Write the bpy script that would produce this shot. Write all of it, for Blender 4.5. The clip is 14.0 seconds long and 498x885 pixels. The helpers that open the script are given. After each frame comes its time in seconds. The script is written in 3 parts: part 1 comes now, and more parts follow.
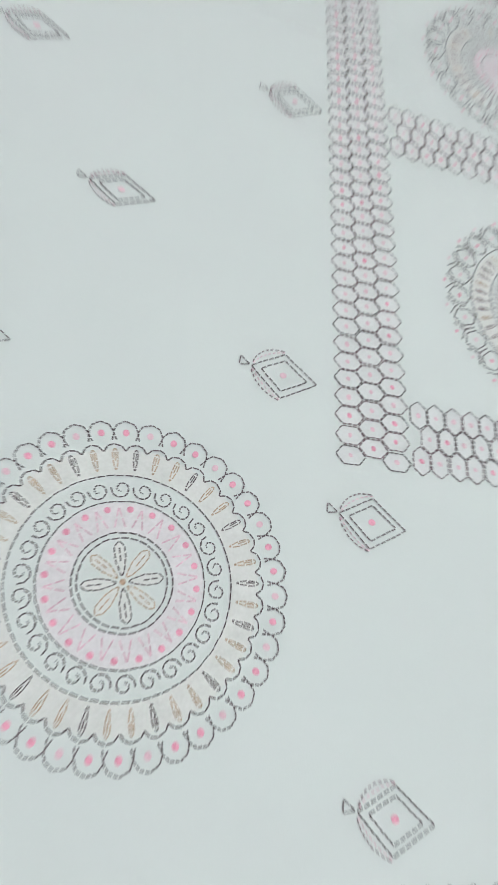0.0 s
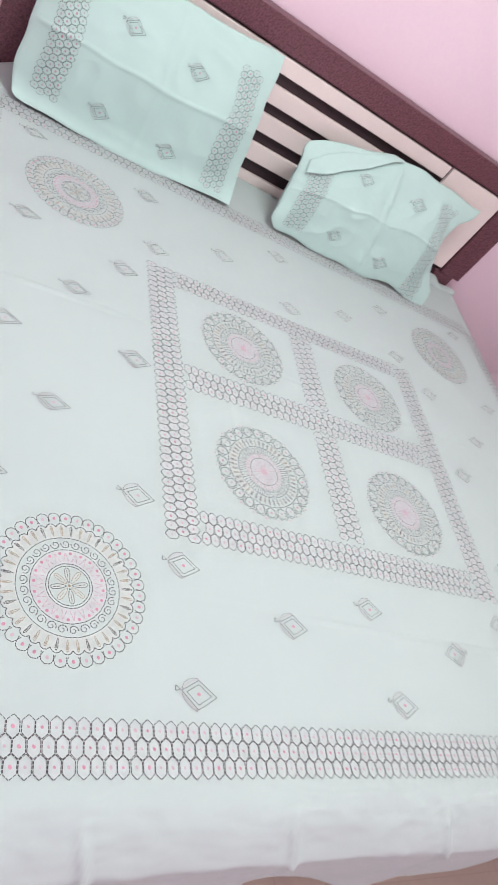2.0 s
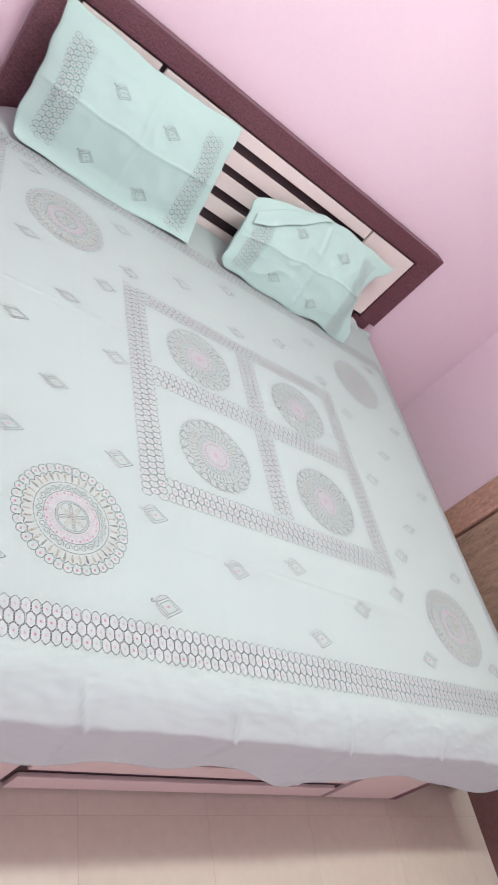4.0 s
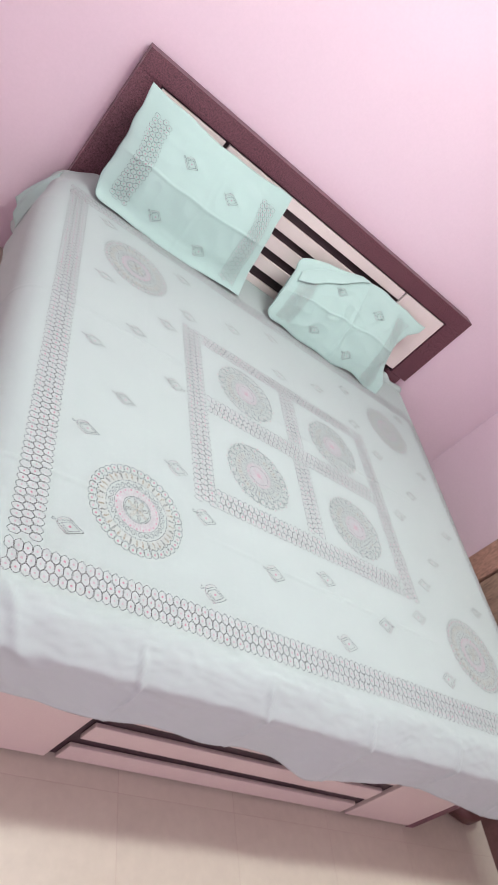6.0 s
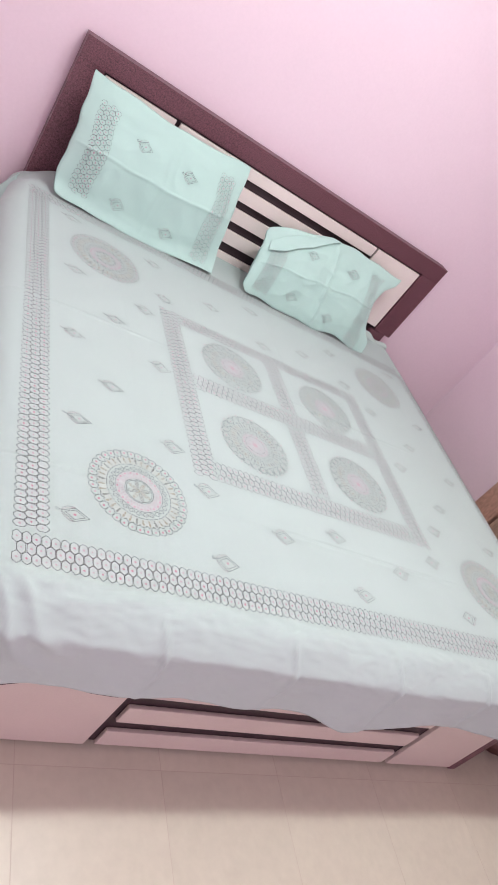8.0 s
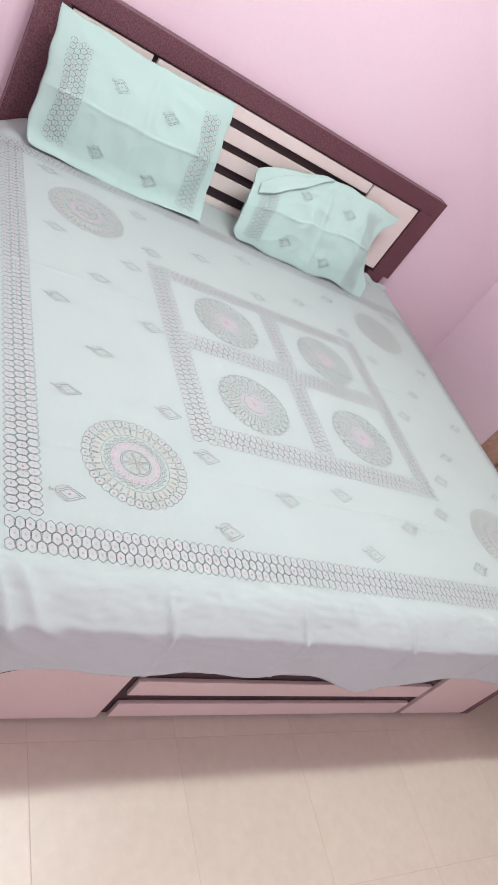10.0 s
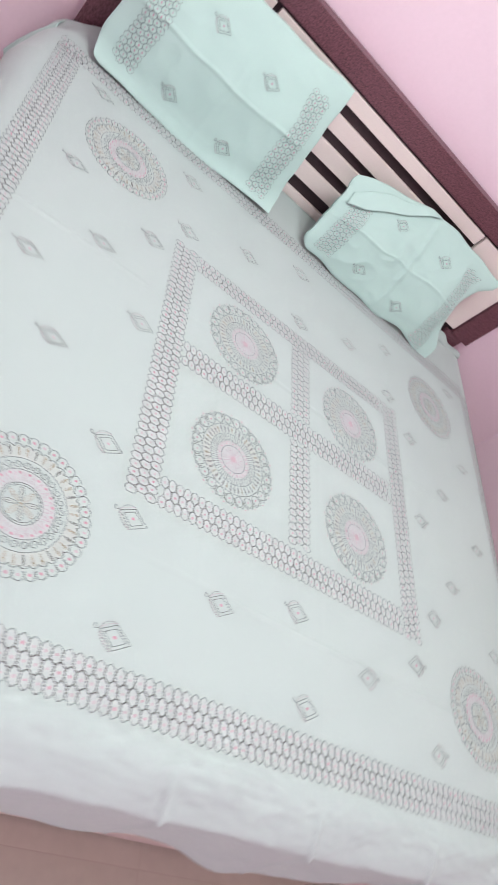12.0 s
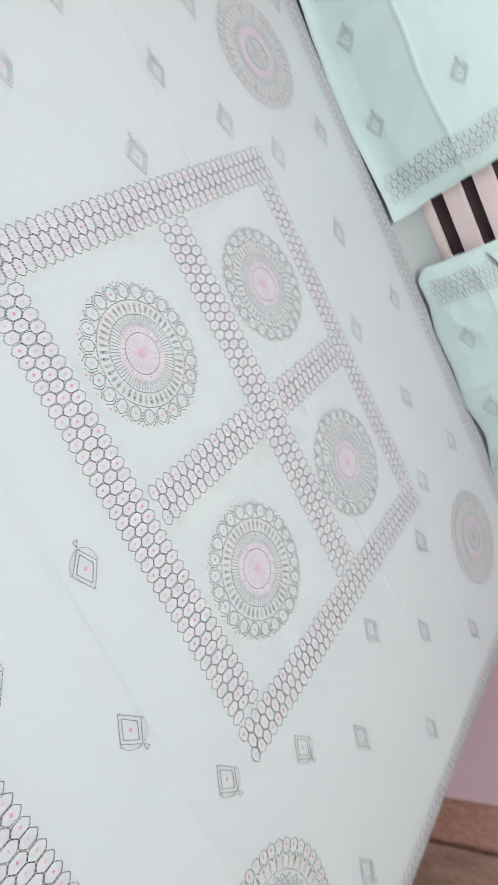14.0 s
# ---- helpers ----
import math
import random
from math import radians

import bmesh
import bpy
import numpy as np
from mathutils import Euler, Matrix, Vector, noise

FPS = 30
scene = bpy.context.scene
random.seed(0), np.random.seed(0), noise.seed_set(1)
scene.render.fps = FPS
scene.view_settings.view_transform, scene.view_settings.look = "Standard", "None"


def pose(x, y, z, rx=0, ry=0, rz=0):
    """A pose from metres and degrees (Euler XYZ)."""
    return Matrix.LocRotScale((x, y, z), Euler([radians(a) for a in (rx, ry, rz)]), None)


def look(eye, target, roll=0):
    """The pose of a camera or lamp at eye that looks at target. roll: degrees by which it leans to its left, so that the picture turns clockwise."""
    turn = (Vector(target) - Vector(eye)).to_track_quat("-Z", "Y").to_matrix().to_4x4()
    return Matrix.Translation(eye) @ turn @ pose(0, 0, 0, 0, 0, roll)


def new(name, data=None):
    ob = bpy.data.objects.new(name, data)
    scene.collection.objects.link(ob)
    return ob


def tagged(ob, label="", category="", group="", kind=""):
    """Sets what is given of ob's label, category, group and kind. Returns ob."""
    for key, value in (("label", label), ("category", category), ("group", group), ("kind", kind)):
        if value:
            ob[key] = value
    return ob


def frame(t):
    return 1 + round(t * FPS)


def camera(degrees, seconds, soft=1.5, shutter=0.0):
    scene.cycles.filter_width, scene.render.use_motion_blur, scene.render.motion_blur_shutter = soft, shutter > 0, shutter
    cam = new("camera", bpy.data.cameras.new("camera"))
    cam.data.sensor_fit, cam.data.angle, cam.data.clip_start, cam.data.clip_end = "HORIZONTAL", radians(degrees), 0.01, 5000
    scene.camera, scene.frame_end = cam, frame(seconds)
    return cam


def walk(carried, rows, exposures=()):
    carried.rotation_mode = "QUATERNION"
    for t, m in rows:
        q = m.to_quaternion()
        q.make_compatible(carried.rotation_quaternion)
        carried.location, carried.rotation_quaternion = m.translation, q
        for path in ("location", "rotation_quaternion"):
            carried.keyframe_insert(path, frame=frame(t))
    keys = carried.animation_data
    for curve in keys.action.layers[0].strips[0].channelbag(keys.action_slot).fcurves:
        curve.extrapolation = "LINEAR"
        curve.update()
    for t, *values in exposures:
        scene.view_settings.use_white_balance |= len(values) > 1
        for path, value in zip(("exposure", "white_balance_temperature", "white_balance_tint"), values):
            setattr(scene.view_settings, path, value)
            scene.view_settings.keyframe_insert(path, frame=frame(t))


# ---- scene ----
# the camera and its way: seconds, place in metres, turn in degrees
ROWS = [
    (0.0, -0.6902, -0.6156, 1.0332, 23.18, -17.95, 1.85),
    (0.5, -0.7745, -0.7295, 1.1586, 28.98, -21.64, -0.31),
    (1.0, -0.8562, -0.8321, 1.2596, 33.12, -25.25, -1.67),
    (1.5, -0.9059, -0.9522, 1.3715, 40.44, -28.98, -6.44),
    (2.0, -0.9674, -1.0007, 1.4361, 43.09, -32.91, -9.29),
    (2.5, -1.0333, -1.0606, 1.4679, 43.51, -34.68, -12.63),
    (3.0, -1.0817, -1.1513, 1.4776, 46.61, -36.95, -14.77),
    (5.5, -1.2698, -1.4636, 1.5186, 49.89, -42.7, -7.39),
    (6.0, -1.2752, -1.5168, 1.5027, 51.8, -40.55, -8.47),
    (6.5, -1.2688, -1.5448, 1.4903, 52.53, -38.75, -11.06),
    (7.0, -1.2651, -1.5462, 1.4893, 53.23, -36.6, -13.84),
    (7.5, -1.246, -1.5584, 1.4836, 54.07, -35.24, -14.28),
    (8.0, -1.2568, -1.5549, 1.4878, 54.32, -34.23, -14.7),
    (10.5, -1.2229, -1.4012, 1.4838, 48.76, -32.06, -16.38),
    (11.0, -1.2014, -1.2773, 1.4748, 46.38, -33.62, -12.98),
    (11.5, -1.1019, -1.176, 1.4499, 43.01, -37.42, -5.69),
    (12.0, -0.9434, -1.0935, 1.4452, 36.83, -43.15, 4.16),
    (12.5, -0.7674, -0.9815, 1.4014, 31.67, -43.74, 12.06),
    (13.0, -0.6166, -0.8505, 1.4022, 23.78, -44.36, 19.92),
    (13.5, -0.4308, -0.8878, 1.3751, 15.27, -48.58, 39.62),
    (14.0, -0.2811, -0.9275, 1.349, 16.0, -46.77, 49.18),
]
cam = camera(40.73, 14.0, soft=1.0, shutter=0.6)
walk(cam, [(r[0], pose(*r[1:])) for r in ROWS],
     ((0.0, -0.10, 6500, 10), (0.5, -0.09, 6500, 10), (1.0, -0.04, 6500, 10), (2.0, 0.09, 6500, 12), (3.0, 0.10, 6500, 12.5), (5.5, 0.09, 6500, 11),
      (11.0, 0.10, 6500, 10.5), (12.0, 0.09, 6500, 11.5), (14.0, 0.06, 6500, 14.5)))

TAU = math.tau
BED_Z = 0.545          # top of the made bed
WALL_Y, WALL_X = 1.17, 1.66     # head wall, side wall
BACK_Y, LEFT_X = -3.4, -2.6
ROOM_H = 2.9

# ---- light ----
world = bpy.data.worlds.new("world")
scene.world = world
world.use_nodes = True
world.node_tree.nodes["Background"].inputs[0].default_value = (0.8, 0.85, 0.9, 1)
world.node_tree.nodes["Background"].inputs[1].default_value = 0.3

bulb = bpy.data.lights.new("ceiling_lamp", "POINT")
bulb.energy, bulb.shadow_soft_size, bulb.color = 45.5, 0.07, (0.97, 1.0, 0.975)
new("ceiling_lamp", bulb).location = (-0.55, -0.42, ROOM_H - 0.22)
# soft second lamp, added to spread the ceiling lamp's light more evenly
glow = bpy.data.lights.new("ceiling_fill", "AREA")
glow.shape, glow.size, glow.size_y, glow.energy, glow.color = "RECTANGLE", 0.6, 0.16, 24, (0.97, 1.0, 0.975)
new("ceiling_fill", glow).matrix_world = look((0.0, -0.42, ROOM_H - 0.06), (0.0, -0.42, 0))
# unseen fill added behind the camera, pink like light off the walls
rear_fill = bpy.data.lights.new("rear_fill_light", "AREA")
rear_fill.shape, rear_fill.size, rear_fill.size_y, rear_fill.energy, rear_fill.color = "RECTANGLE", 3.0, 1.7, 31, (1.0, 0.745, 0.935)
new("rear_fill_light", rear_fill).matrix_world = look((-0.5, BACK_Y + 0.05, 1.10), (-0.3, 1.0, 0.9))


# ---- materials ----
def material(name, base, rough=0.6, metal=0.0, vary=0.06, scale=6.0, fine=180.0, bump=0.15, sheen=0.0, spec=0.5, grain=None, shuffle=False):
    """A surface with slow blotches, fine grain and relief. grain: stretch of the noise along each axis."""
    m = bpy.data.materials.new(name)
    m.use_nodes = True
    nt = m.node_tree
    b = nt.nodes["Principled BSDF"]
    b.inputs["Roughness"].default_value = rough
    b.inputs["Metallic"].default_value = metal
    b.inputs["Specular IOR Level"].default_value = spec
    if sheen:
        b.inputs["Sheen Weight"].default_value = sheen
    co = nt.nodes.new("ShaderNodeTexCoord")
    mp = nt.nodes.new("ShaderNodeMapping")
    mp.inputs["Scale"].default_value = grain or (1, 1, 1)
    nt.links.new(co.outputs["Object"], mp.inputs["Vector"])
    if shuffle:     # every piece takes its own stretch of the pattern
        info = nt.nodes.new("ShaderNodeObjectInfo")
        far = nt.nodes.new("ShaderNodeMath")
        far.operation = "MULTIPLY"
        far.inputs[1].default_value = 40.0
        nt.links.new(info.outputs["Random"], far.inputs[0])
        nt.links.new(far.outputs[0], mp.inputs["Location"])
    n1 = nt.nodes.new("ShaderNodeTexNoise")
    n1.inputs["Scale"].default_value, n1.inputs["Detail"].default_value = scale, 4
    n2 = nt.nodes.new("ShaderNodeTexNoise")
    n2.inputs["Scale"].default_value, n2.inputs["Detail"].default_value = fine, 3
    for n in (n1, n2):
        nt.links.new(mp.outputs[0], n.inputs["Vector"])
    add = nt.nodes.new("ShaderNodeMath")
    add.operation = "ADD"
    nt.links.new(n1.outputs["Fac"], add.inputs[0])
    nt.links.new(n2.outputs["Fac"], add.inputs[1])
    rng = nt.nodes.new("ShaderNodeMapRange")
    rng.inputs[1].default_value, rng.inputs[2].default_value = 0.6, 1.4
    rng.inputs[3].default_value, rng.inputs[4].default_value = 1 - vary, 1 + vary
    nt.links.new(add.outputs[0], rng.inputs[0])
    mul = nt.nodes.new("ShaderNodeMix")
    mul.data_type, mul.blend_type = "RGBA", "MULTIPLY"
    mul.inputs[0].default_value = 1.0
    mul.inputs[6].default_value = (*base, 1)
    nt.links.new(rng.outputs[0], mul.inputs[7])
    nt.links.new(mul.outputs[2], b.inputs["Base Color"])
    if bump:
        bp = nt.nodes.new("ShaderNodeBump")
        bp.inputs["Strength"].default_value, bp.inputs["Distance"].default_value = bump, 0.002
        nt.links.new(n2.outputs["Fac"], bp.inputs["Height"])
        nt.links.new(bp.outputs[0], b.inputs["Normal"])
    return m


PINK = material("pink_wall_paint", (0.77, 0.63, 0.705), 0.75, vary=0.025, scale=1.6, fine=90, bump=0.12, spec=0.25)
WHITE = material("ceiling_white", (0.86, 0.85, 0.85), 0.8, vary=0.02)
FLOOR = material("cream_floor_tile", (0.575, 0.545, 0.445), 0.34, vary=0.06, scale=2.5, fine=40, bump=0.03, shuffle=True)
GROUT = material("floor_grout", (0.52, 0.465, 0.385), 0.85)
SHEET = material("mint_cotton_sheet", (0.422, 0.520, 0.497), 0.9, vary=0.018, scale=5, fine=900, bump=0.07, sheen=0.15, spec=0.2)
COVER = material("mint_pillow_cotton", (0.43, 0.62, 0.57), 0.9, vary=0.02, scale=7, fine=900, bump=0.07, sheen=0.15, spec=0.2)
DARKWOOD = material("dark_laminate", (0.128, 0.051, 0.066), 0.42, vary=0.85, scale=170, fine=380, bump=0.1)
GROOVE = material("black_brown_groove", (0.030, 0.015, 0.019), 0.5, vary=0.3, scale=60, fine=300)
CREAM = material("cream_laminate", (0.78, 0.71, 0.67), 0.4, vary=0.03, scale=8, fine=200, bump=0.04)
FRAMEWOOD = material("red_brown_frame_wood", (0.40, 0.235, 0.175), 0.5, vary=0.5, scale=90, fine=260, bump=0.15, grain=(1, 1, 0.35))
PLINTHWOOD = material("dark_plinth_wood", (0.12, 0.06, 0.055), 0.5, vary=0.3, scale=20, fine=120)
WOOD = material("brown_wardrobe_wood", (0.30, 0.205, 0.15), 0.5, vary=0.5, scale=40, fine=220, bump=0.12, grain=(1, 1, 0.2))
# the headboard's cream, darkened to carry the shade at the foot end
CREAM_SHADED = material("shaded_cream_laminate", (0.565, 0.50, 0.45), 0.42, vary=0.04, scale=8, fine=200, bump=0.04)
FOAM = material("mattress_cloth", (0.62, 0.58, 0.56), 0.9)
POUF = material("brown_leatherette", (0.10, 0.045, 0.04), 0.4, vary=0.2, scale=20, fine=200, bump=0.3)
THREAD = material("grey_black_thread", (0.100, 0.092, 0.100), 0.85, vary=0.5, scale=90, fine=500, bump=0)
PINKDOT = material("pink_print", (0.54, 0.27, 0.35), 0.85, vary=0.2, scale=120, fine=500, bump=0)
PALEDOT = material("faded_pink_print", (0.50, 0.385, 0.43), 0.85, vary=0.12, scale=120, fine=500, bump=0)
BLUSH = material("blush_print", (0.444, 0.498, 0.498), 0.9, vary=0.08, scale=60, fine=400, bump=0)
SAND = material("sand_print", (0.432, 0.508, 0.480), 0.9, vary=0.06, scale=60, fine=400, bump=0)
OCHRE = material("ochre_thread", (0.34, 0.28, 0.20), 0.85, vary=0.3, scale=90, fine=500, bump=0)
ROSE = material("rose_thread", (0.47, 0.36, 0.41), 0.85, vary=0.3, scale=90, fine=500, bump=0)
MAUVE = material("mauve_grey_thread", (0.165, 0.135, 0.150), 0.85, vary=0.4, scale=90, fine=500, bump=0)
CELL = material("pale_cell_print", (0.433, 0.514, 0.502), 0.9, vary=0.05, scale=60, fine=400, bump=0)
PRINTS = [THREAD, PINKDOT, PALEDOT, BLUSH, SAND, OCHRE, ROSE, MAUVE, CELL]
T_, P_, F_, B_, S_, O_, R_, M_, C_ = range(9)


# ---- mesh helpers ----
def part(name, bm, mat, parent=None, label=""):
    me = bpy.data.meshes.new(name)
    bm.to_mesh(me)
    bm.free()
    for m in (mat if isinstance(mat, list) else [mat]):
        me.materials.append(m)
    ob = new(name, me)
    ob.parent = parent
    if label:
        ob["label"] = label
    return ob


def box(x0, x1, y0, y1, z0, z1, bevel=0.0, seg=2):
    bm = bmesh.new()
    bmesh.ops.create_cube(bm, size=1)
    for v in bm.verts:
        v.co = Vector(((x0 + x1) / 2 + v.co.x * (x1 - x0), (y0 + y1) / 2 + v.co.y * (y1 - y0), (z0 + z1) / 2 + v.co.z * (z1 - z0)))
    if bevel:
        bmesh.ops.bevel(bm, geom=bm.edges[:], offset=bevel, segments=seg, profile=0.6, affect="EDGES")
    return bm


def grid_mesh(name, nu, nv, place, mat, parent=None, label="", thick=0.0, smooth=True):
    verts = [place(i / nu, j / nv) for j in range(nv + 1) for i in range(nu + 1)]
    faces = [(j * (nu + 1) + i, j * (nu + 1) + i + 1, (j + 1) * (nu + 1) + i + 1, (j + 1) * (nu + 1) + i) for j in range(nv) for i in range(nu)]
    me = bpy.data.meshes.new(name)
    me.from_pydata(verts, [], faces)
    if smooth:
        me.polygons.foreach_set("use_smooth", [True] * len(faces))
    me.materials.append(mat)
    ob = new(name, me)
    ob.parent = parent
    if label:
        ob["label"] = label
    if thick:
        mod = ob.modifiers.new("cloth", "SOLIDIFY")
        mod.thickness, mod.offset = thick, -1
    return ob


# ---- the room ----
T = 0.15
tagged(part("wall_head", box(LEFT_X - T, WALL_X + T, WALL_Y, WALL_Y + T, 0, ROOM_H), PINK), "pink painted plaster wall behind the headboard", "wall", kind="structure")
tagged(part("wall_side", box(WALL_X, WALL_X + T, BACK_Y, WALL_Y, 0, ROOM_H), PINK), "pink painted plaster wall beside the wardrobe", "wall", kind="structure")
tagged(part("wall_left", box(LEFT_X - T, LEFT_X, BACK_Y, WALL_Y, 0, ROOM_H), PINK), "plain pink painted plaster wall", "wall", kind="structure")
tagged(part("wall_back", box(LEFT_X - T, WALL_X + T, BACK_Y - T, BACK_Y, 0, ROOM_H), PINK), "plain pink painted plaster wall", "wall", kind="structure")
tagged(part("ceiling", box(LEFT_X - T, WALL_X + T, BACK_Y - T, WALL_Y + T, ROOM_H, ROOM_H + T), WHITE), "plain white ceiling", "ceiling", kind="structure")
floor = tagged(part("floor", box(LEFT_X - T, WALL_X + T, BACK_Y - T, WALL_Y + T, -0.1, -0.0004), GROUT), "cream stone floor tiles with thin joints", "floor", kind="structure")

# ---- the sheet's shape ----
EDGE_L, EDGE_R, EDGE_F, EDGE_H = -0.915, 0.908, -0.800, 1.066
R_EDGE = 0.045
R_LEFT, R_RIGHT = 0.085, 0.13      # the worn sides slope off more gently
FALL_F, FALL_S, FALL_H = 0.252, 0.33, 0.03


def bend(s, r=R_EDGE):
    """Out and down for cloth that runs s past the edge of the bed."""
    if s <= 0:
        return 0.0, 0.0
    arc = r * math.pi / 2
    if s < arc:
        a = s / r
        return r * math.sin(a), r * (1 - math.cos(a))
    return r, r + s - arc


def foot_bend(s):
    """The same at the foot, where the mattress slopes off before the cloth turns down."""
    if s <= 0:
        return 0.0, 0.0
    o = d = 0.0
    k = 40
    for i in range(k):
        q = min(s, 0.115) * (i + 0.5) / k
        a = radians(38 * q / 0.05 if q < 0.05 else 38 + 8 * (q - 0.05) / 0.052 if q < 0.102 else 46 + 43 * (q - 0.102) / 0.013)
        o += math.cos(a) * min(s, 0.115) / k
        d += math.sin(a) * min(s, 0.115) / k
    return o, d + max(0.0, s - 0.115)


def ridge(d, w):
    return math.exp(-(d / w) ** 2)


def sheet_place(x, y, lift=0.0):
    """The place of the point (x, y) of the flat cloth, laid over the bed."""
    edge_r = EDGE_R + 0.020 * min(1.0, max(0.0, (y - 0.1) / 0.7))      # the mattress spreads towards the head
    edge_l = EDGE_L + 0.045 * min(1.0, max(0.0, (y - 0.70) / 0.25))
    sl, sr, sf, sh = edge_l - x, x - edge_r, EDGE_F - y, y - EDGE_H
    ol, dl = bend(sl, R_LEFT)
    orr, dr = bend(sr, R_RIGHT)
    of, df = foot_bend(sf)
    oh, dh = bend(sh)
    px = min(max(x, edge_l), edge_r) - ol + orr
    py = min(max(y, EDGE_F), EDGE_H) - of + oh
    side = max(dl, dr)
    drop = (side ** 3 + df ** 3) ** (1 / 3) if side and df else max(side, df)
    drop = max(drop, dh)
    pz = BED_Z - drop
    if side > 0.03 and df > 0.03:
        k = min(side, df)
        px += (0.25 * k) * (1 if dr else -1)
        py -= 0.25 * k
    # slack folds of the parts that hang
    if df > 0.06:
        k = min(1.0, (df - 0.06) / 0.2)
        py -= k * (0.012 + 0.012 * math.sin(x * 9.0 + 0.6) + 0.008 * math.sin(x * 21.0 + 2))
    if dl > R_LEFT:
        k = min(1.0, (dl - R_LEFT) / 0.25)
        px -= k * (0.012 + 0.012 * math.sin(y * 7.0) + 0.008 * math.sin(y * 17.0 + 1))
    # packing creases and soft puckers
    h = 0.0
    h += 0.0034 * ridge(y + 0.517 + 0.01 * math.sin(x * 3), 0.005) * (0.5 + 0.5 * math.sin(x * 5 + 1))
    h += 0.0030 * ridge(y - 0.14 + 0.012 * math.sin(x * 4), 0.005) * (0.5 + 0.5 * math.sin(x * 6))
    for cx in (-0.60, -0.27, 0.07, 0.42, 0.76):
        fold = min(1.0, max(0.0, (-0.83 - y) / 0.03)) * (1 - 0.75 * min(1.0, max(0.0, (-0.91 - y) / 0.10)))
        h += (0.0005 + 0.0095 * fold) * max(0.0, 1 - abs(x - cx + 0.35 * (y + 0.85) * fold) / 0.010)
    h += 0.0010 * noise.noise((x * 3.5, y * 3.5, 1))
    # the corner beside the headboard sags
    sag = min(1.0, max(0.0, (y - 0.86) / 0.2)) * min(1.0, max(0.0, (-0.80 - x) / 0.12))
    pz -= 0.055 * sag * sag * (3 - 2 * sag)
    loose = min(1.0, max(0.0, (-0.76 - y) / 0.06))
    wave = 0.010 * noise.noise((x * 4, y * 9, 4)) + 0.009 * (0.35 - abs(noise.noise((x * 9 + y * 7, y * 16 - x * 3, 9))))
    crinkle = 0.25 - abs(noise.noise((x * 8 - y * 11, y * 36 + x * 9, 2))) + 0.6 * (0.25 - abs(noise.noise((x * 20 + y * 16, y * 44 - x * 15, 5))))
    slope = ridge(y - EDGE_F + 0.035, 0.075)
    h += loose * (wave * (0.45 + 0.55 * slope) + 0.0055 * crinkle * (0.25 + 0.75 * slope))
    # gathered cloth at the foot corner
    gather = min(1.0, max(0.0, (-0.74 - x) / 0.14)) * min(1.0, max(0.0, (-0.80 - y) / 0.04))
    h += gather * 0.012 * (0.5 - abs(math.sin(13 * math.atan2(y + 0.72, x + 1.0) + 2.0 * noise.noise((x * 5, y * 5, 7)))))
    if max(df, dl, dr) > 0.01:
        k = min(1.0, max(df, dl, dr) / 0.05)
        if df >= side:
            return Vector((px, py - (h + lift) * k, pz + (h + lift) * (1 - k)))
        return Vector((px + (h + lift) * k * (1 if dr else -1), py, pz + (h + lift) * (1 - k)))
    return Vector((px, py, pz + h + lift))


def hem(x):
    """How far the cloth runs past the foot edge."""
    return FALL_F + 0.034 * ridge(x - 0.06, 0.11) - 0.022 * ridge(x - 0.31, 0.09) - 0.022 * ridge(x + 0.56, 0.14) + 0.026 * ridge(x - 0.76, 0.14) + 0.012 * ridge(x + 0.85, 0.1) + 0.003 * math.sin(x * 19)


def sheet_uv(u, v):
    x = (EDGE_L - FALL_S) + u * (EDGE_R + FALL_S - EDGE_L + FALL_S)
    f = hem(min(max(x, EDGE_L), EDGE_R))
    y = (EDGE_F - f) + v * (EDGE_H + FALL_H - EDGE_F + f)
    return sheet_place(x, y)


bed_sheet = grid_mesh("bed_sheet", 420, 460, sheet_uv, SHEET, thick=0.002)
tagged(bed_sheet, "pale mint cotton bed sheet with stitched motifs, spread on the bed", "bed sheet")


def corner_uv(u, v):
    """Loose corner of the cloth that sticks out beside the headboard."""
    a, b = Vector((-0.955, 0.90, 0.45)), Vector((-0.925, 1.066, 0.475))
    c, d = Vector((-0.985, 0.93, 0.235)), Vector((-1.018, 1.05, 0.285))
    p = a.lerp(b, u).lerp(c.lerp(d, u), v)
    p.x -= 0.018 * math.sin(v * math.pi) * u + 0.006 * math.sin(u * 9 + v * 4)
    return p


grid_mesh("loose_corner", 24, 24, corner_uv, COVER, bed_sheet, "mint underside of a loose sheet corner", thick=0.002)


def tuck_uv(u, v):
    """Edge of the cloth bunched up at the foot of the headboard."""
    x = 0.80 + 0.17 * u
    a = v * math.pi
    return Vector((x, 1.066 - 0.030 * math.cos(a) * (1 - 0.3 * u), BED_Z - 0.004 + (0.026 + 0.012 * math.sin(u * 8)) * math.sin(a) * (1 - 0.6 * u)))


grid_mesh("bunched_edge", 24, 12, tuck_uv, SHEET, bed_sheet, thick=0.001)


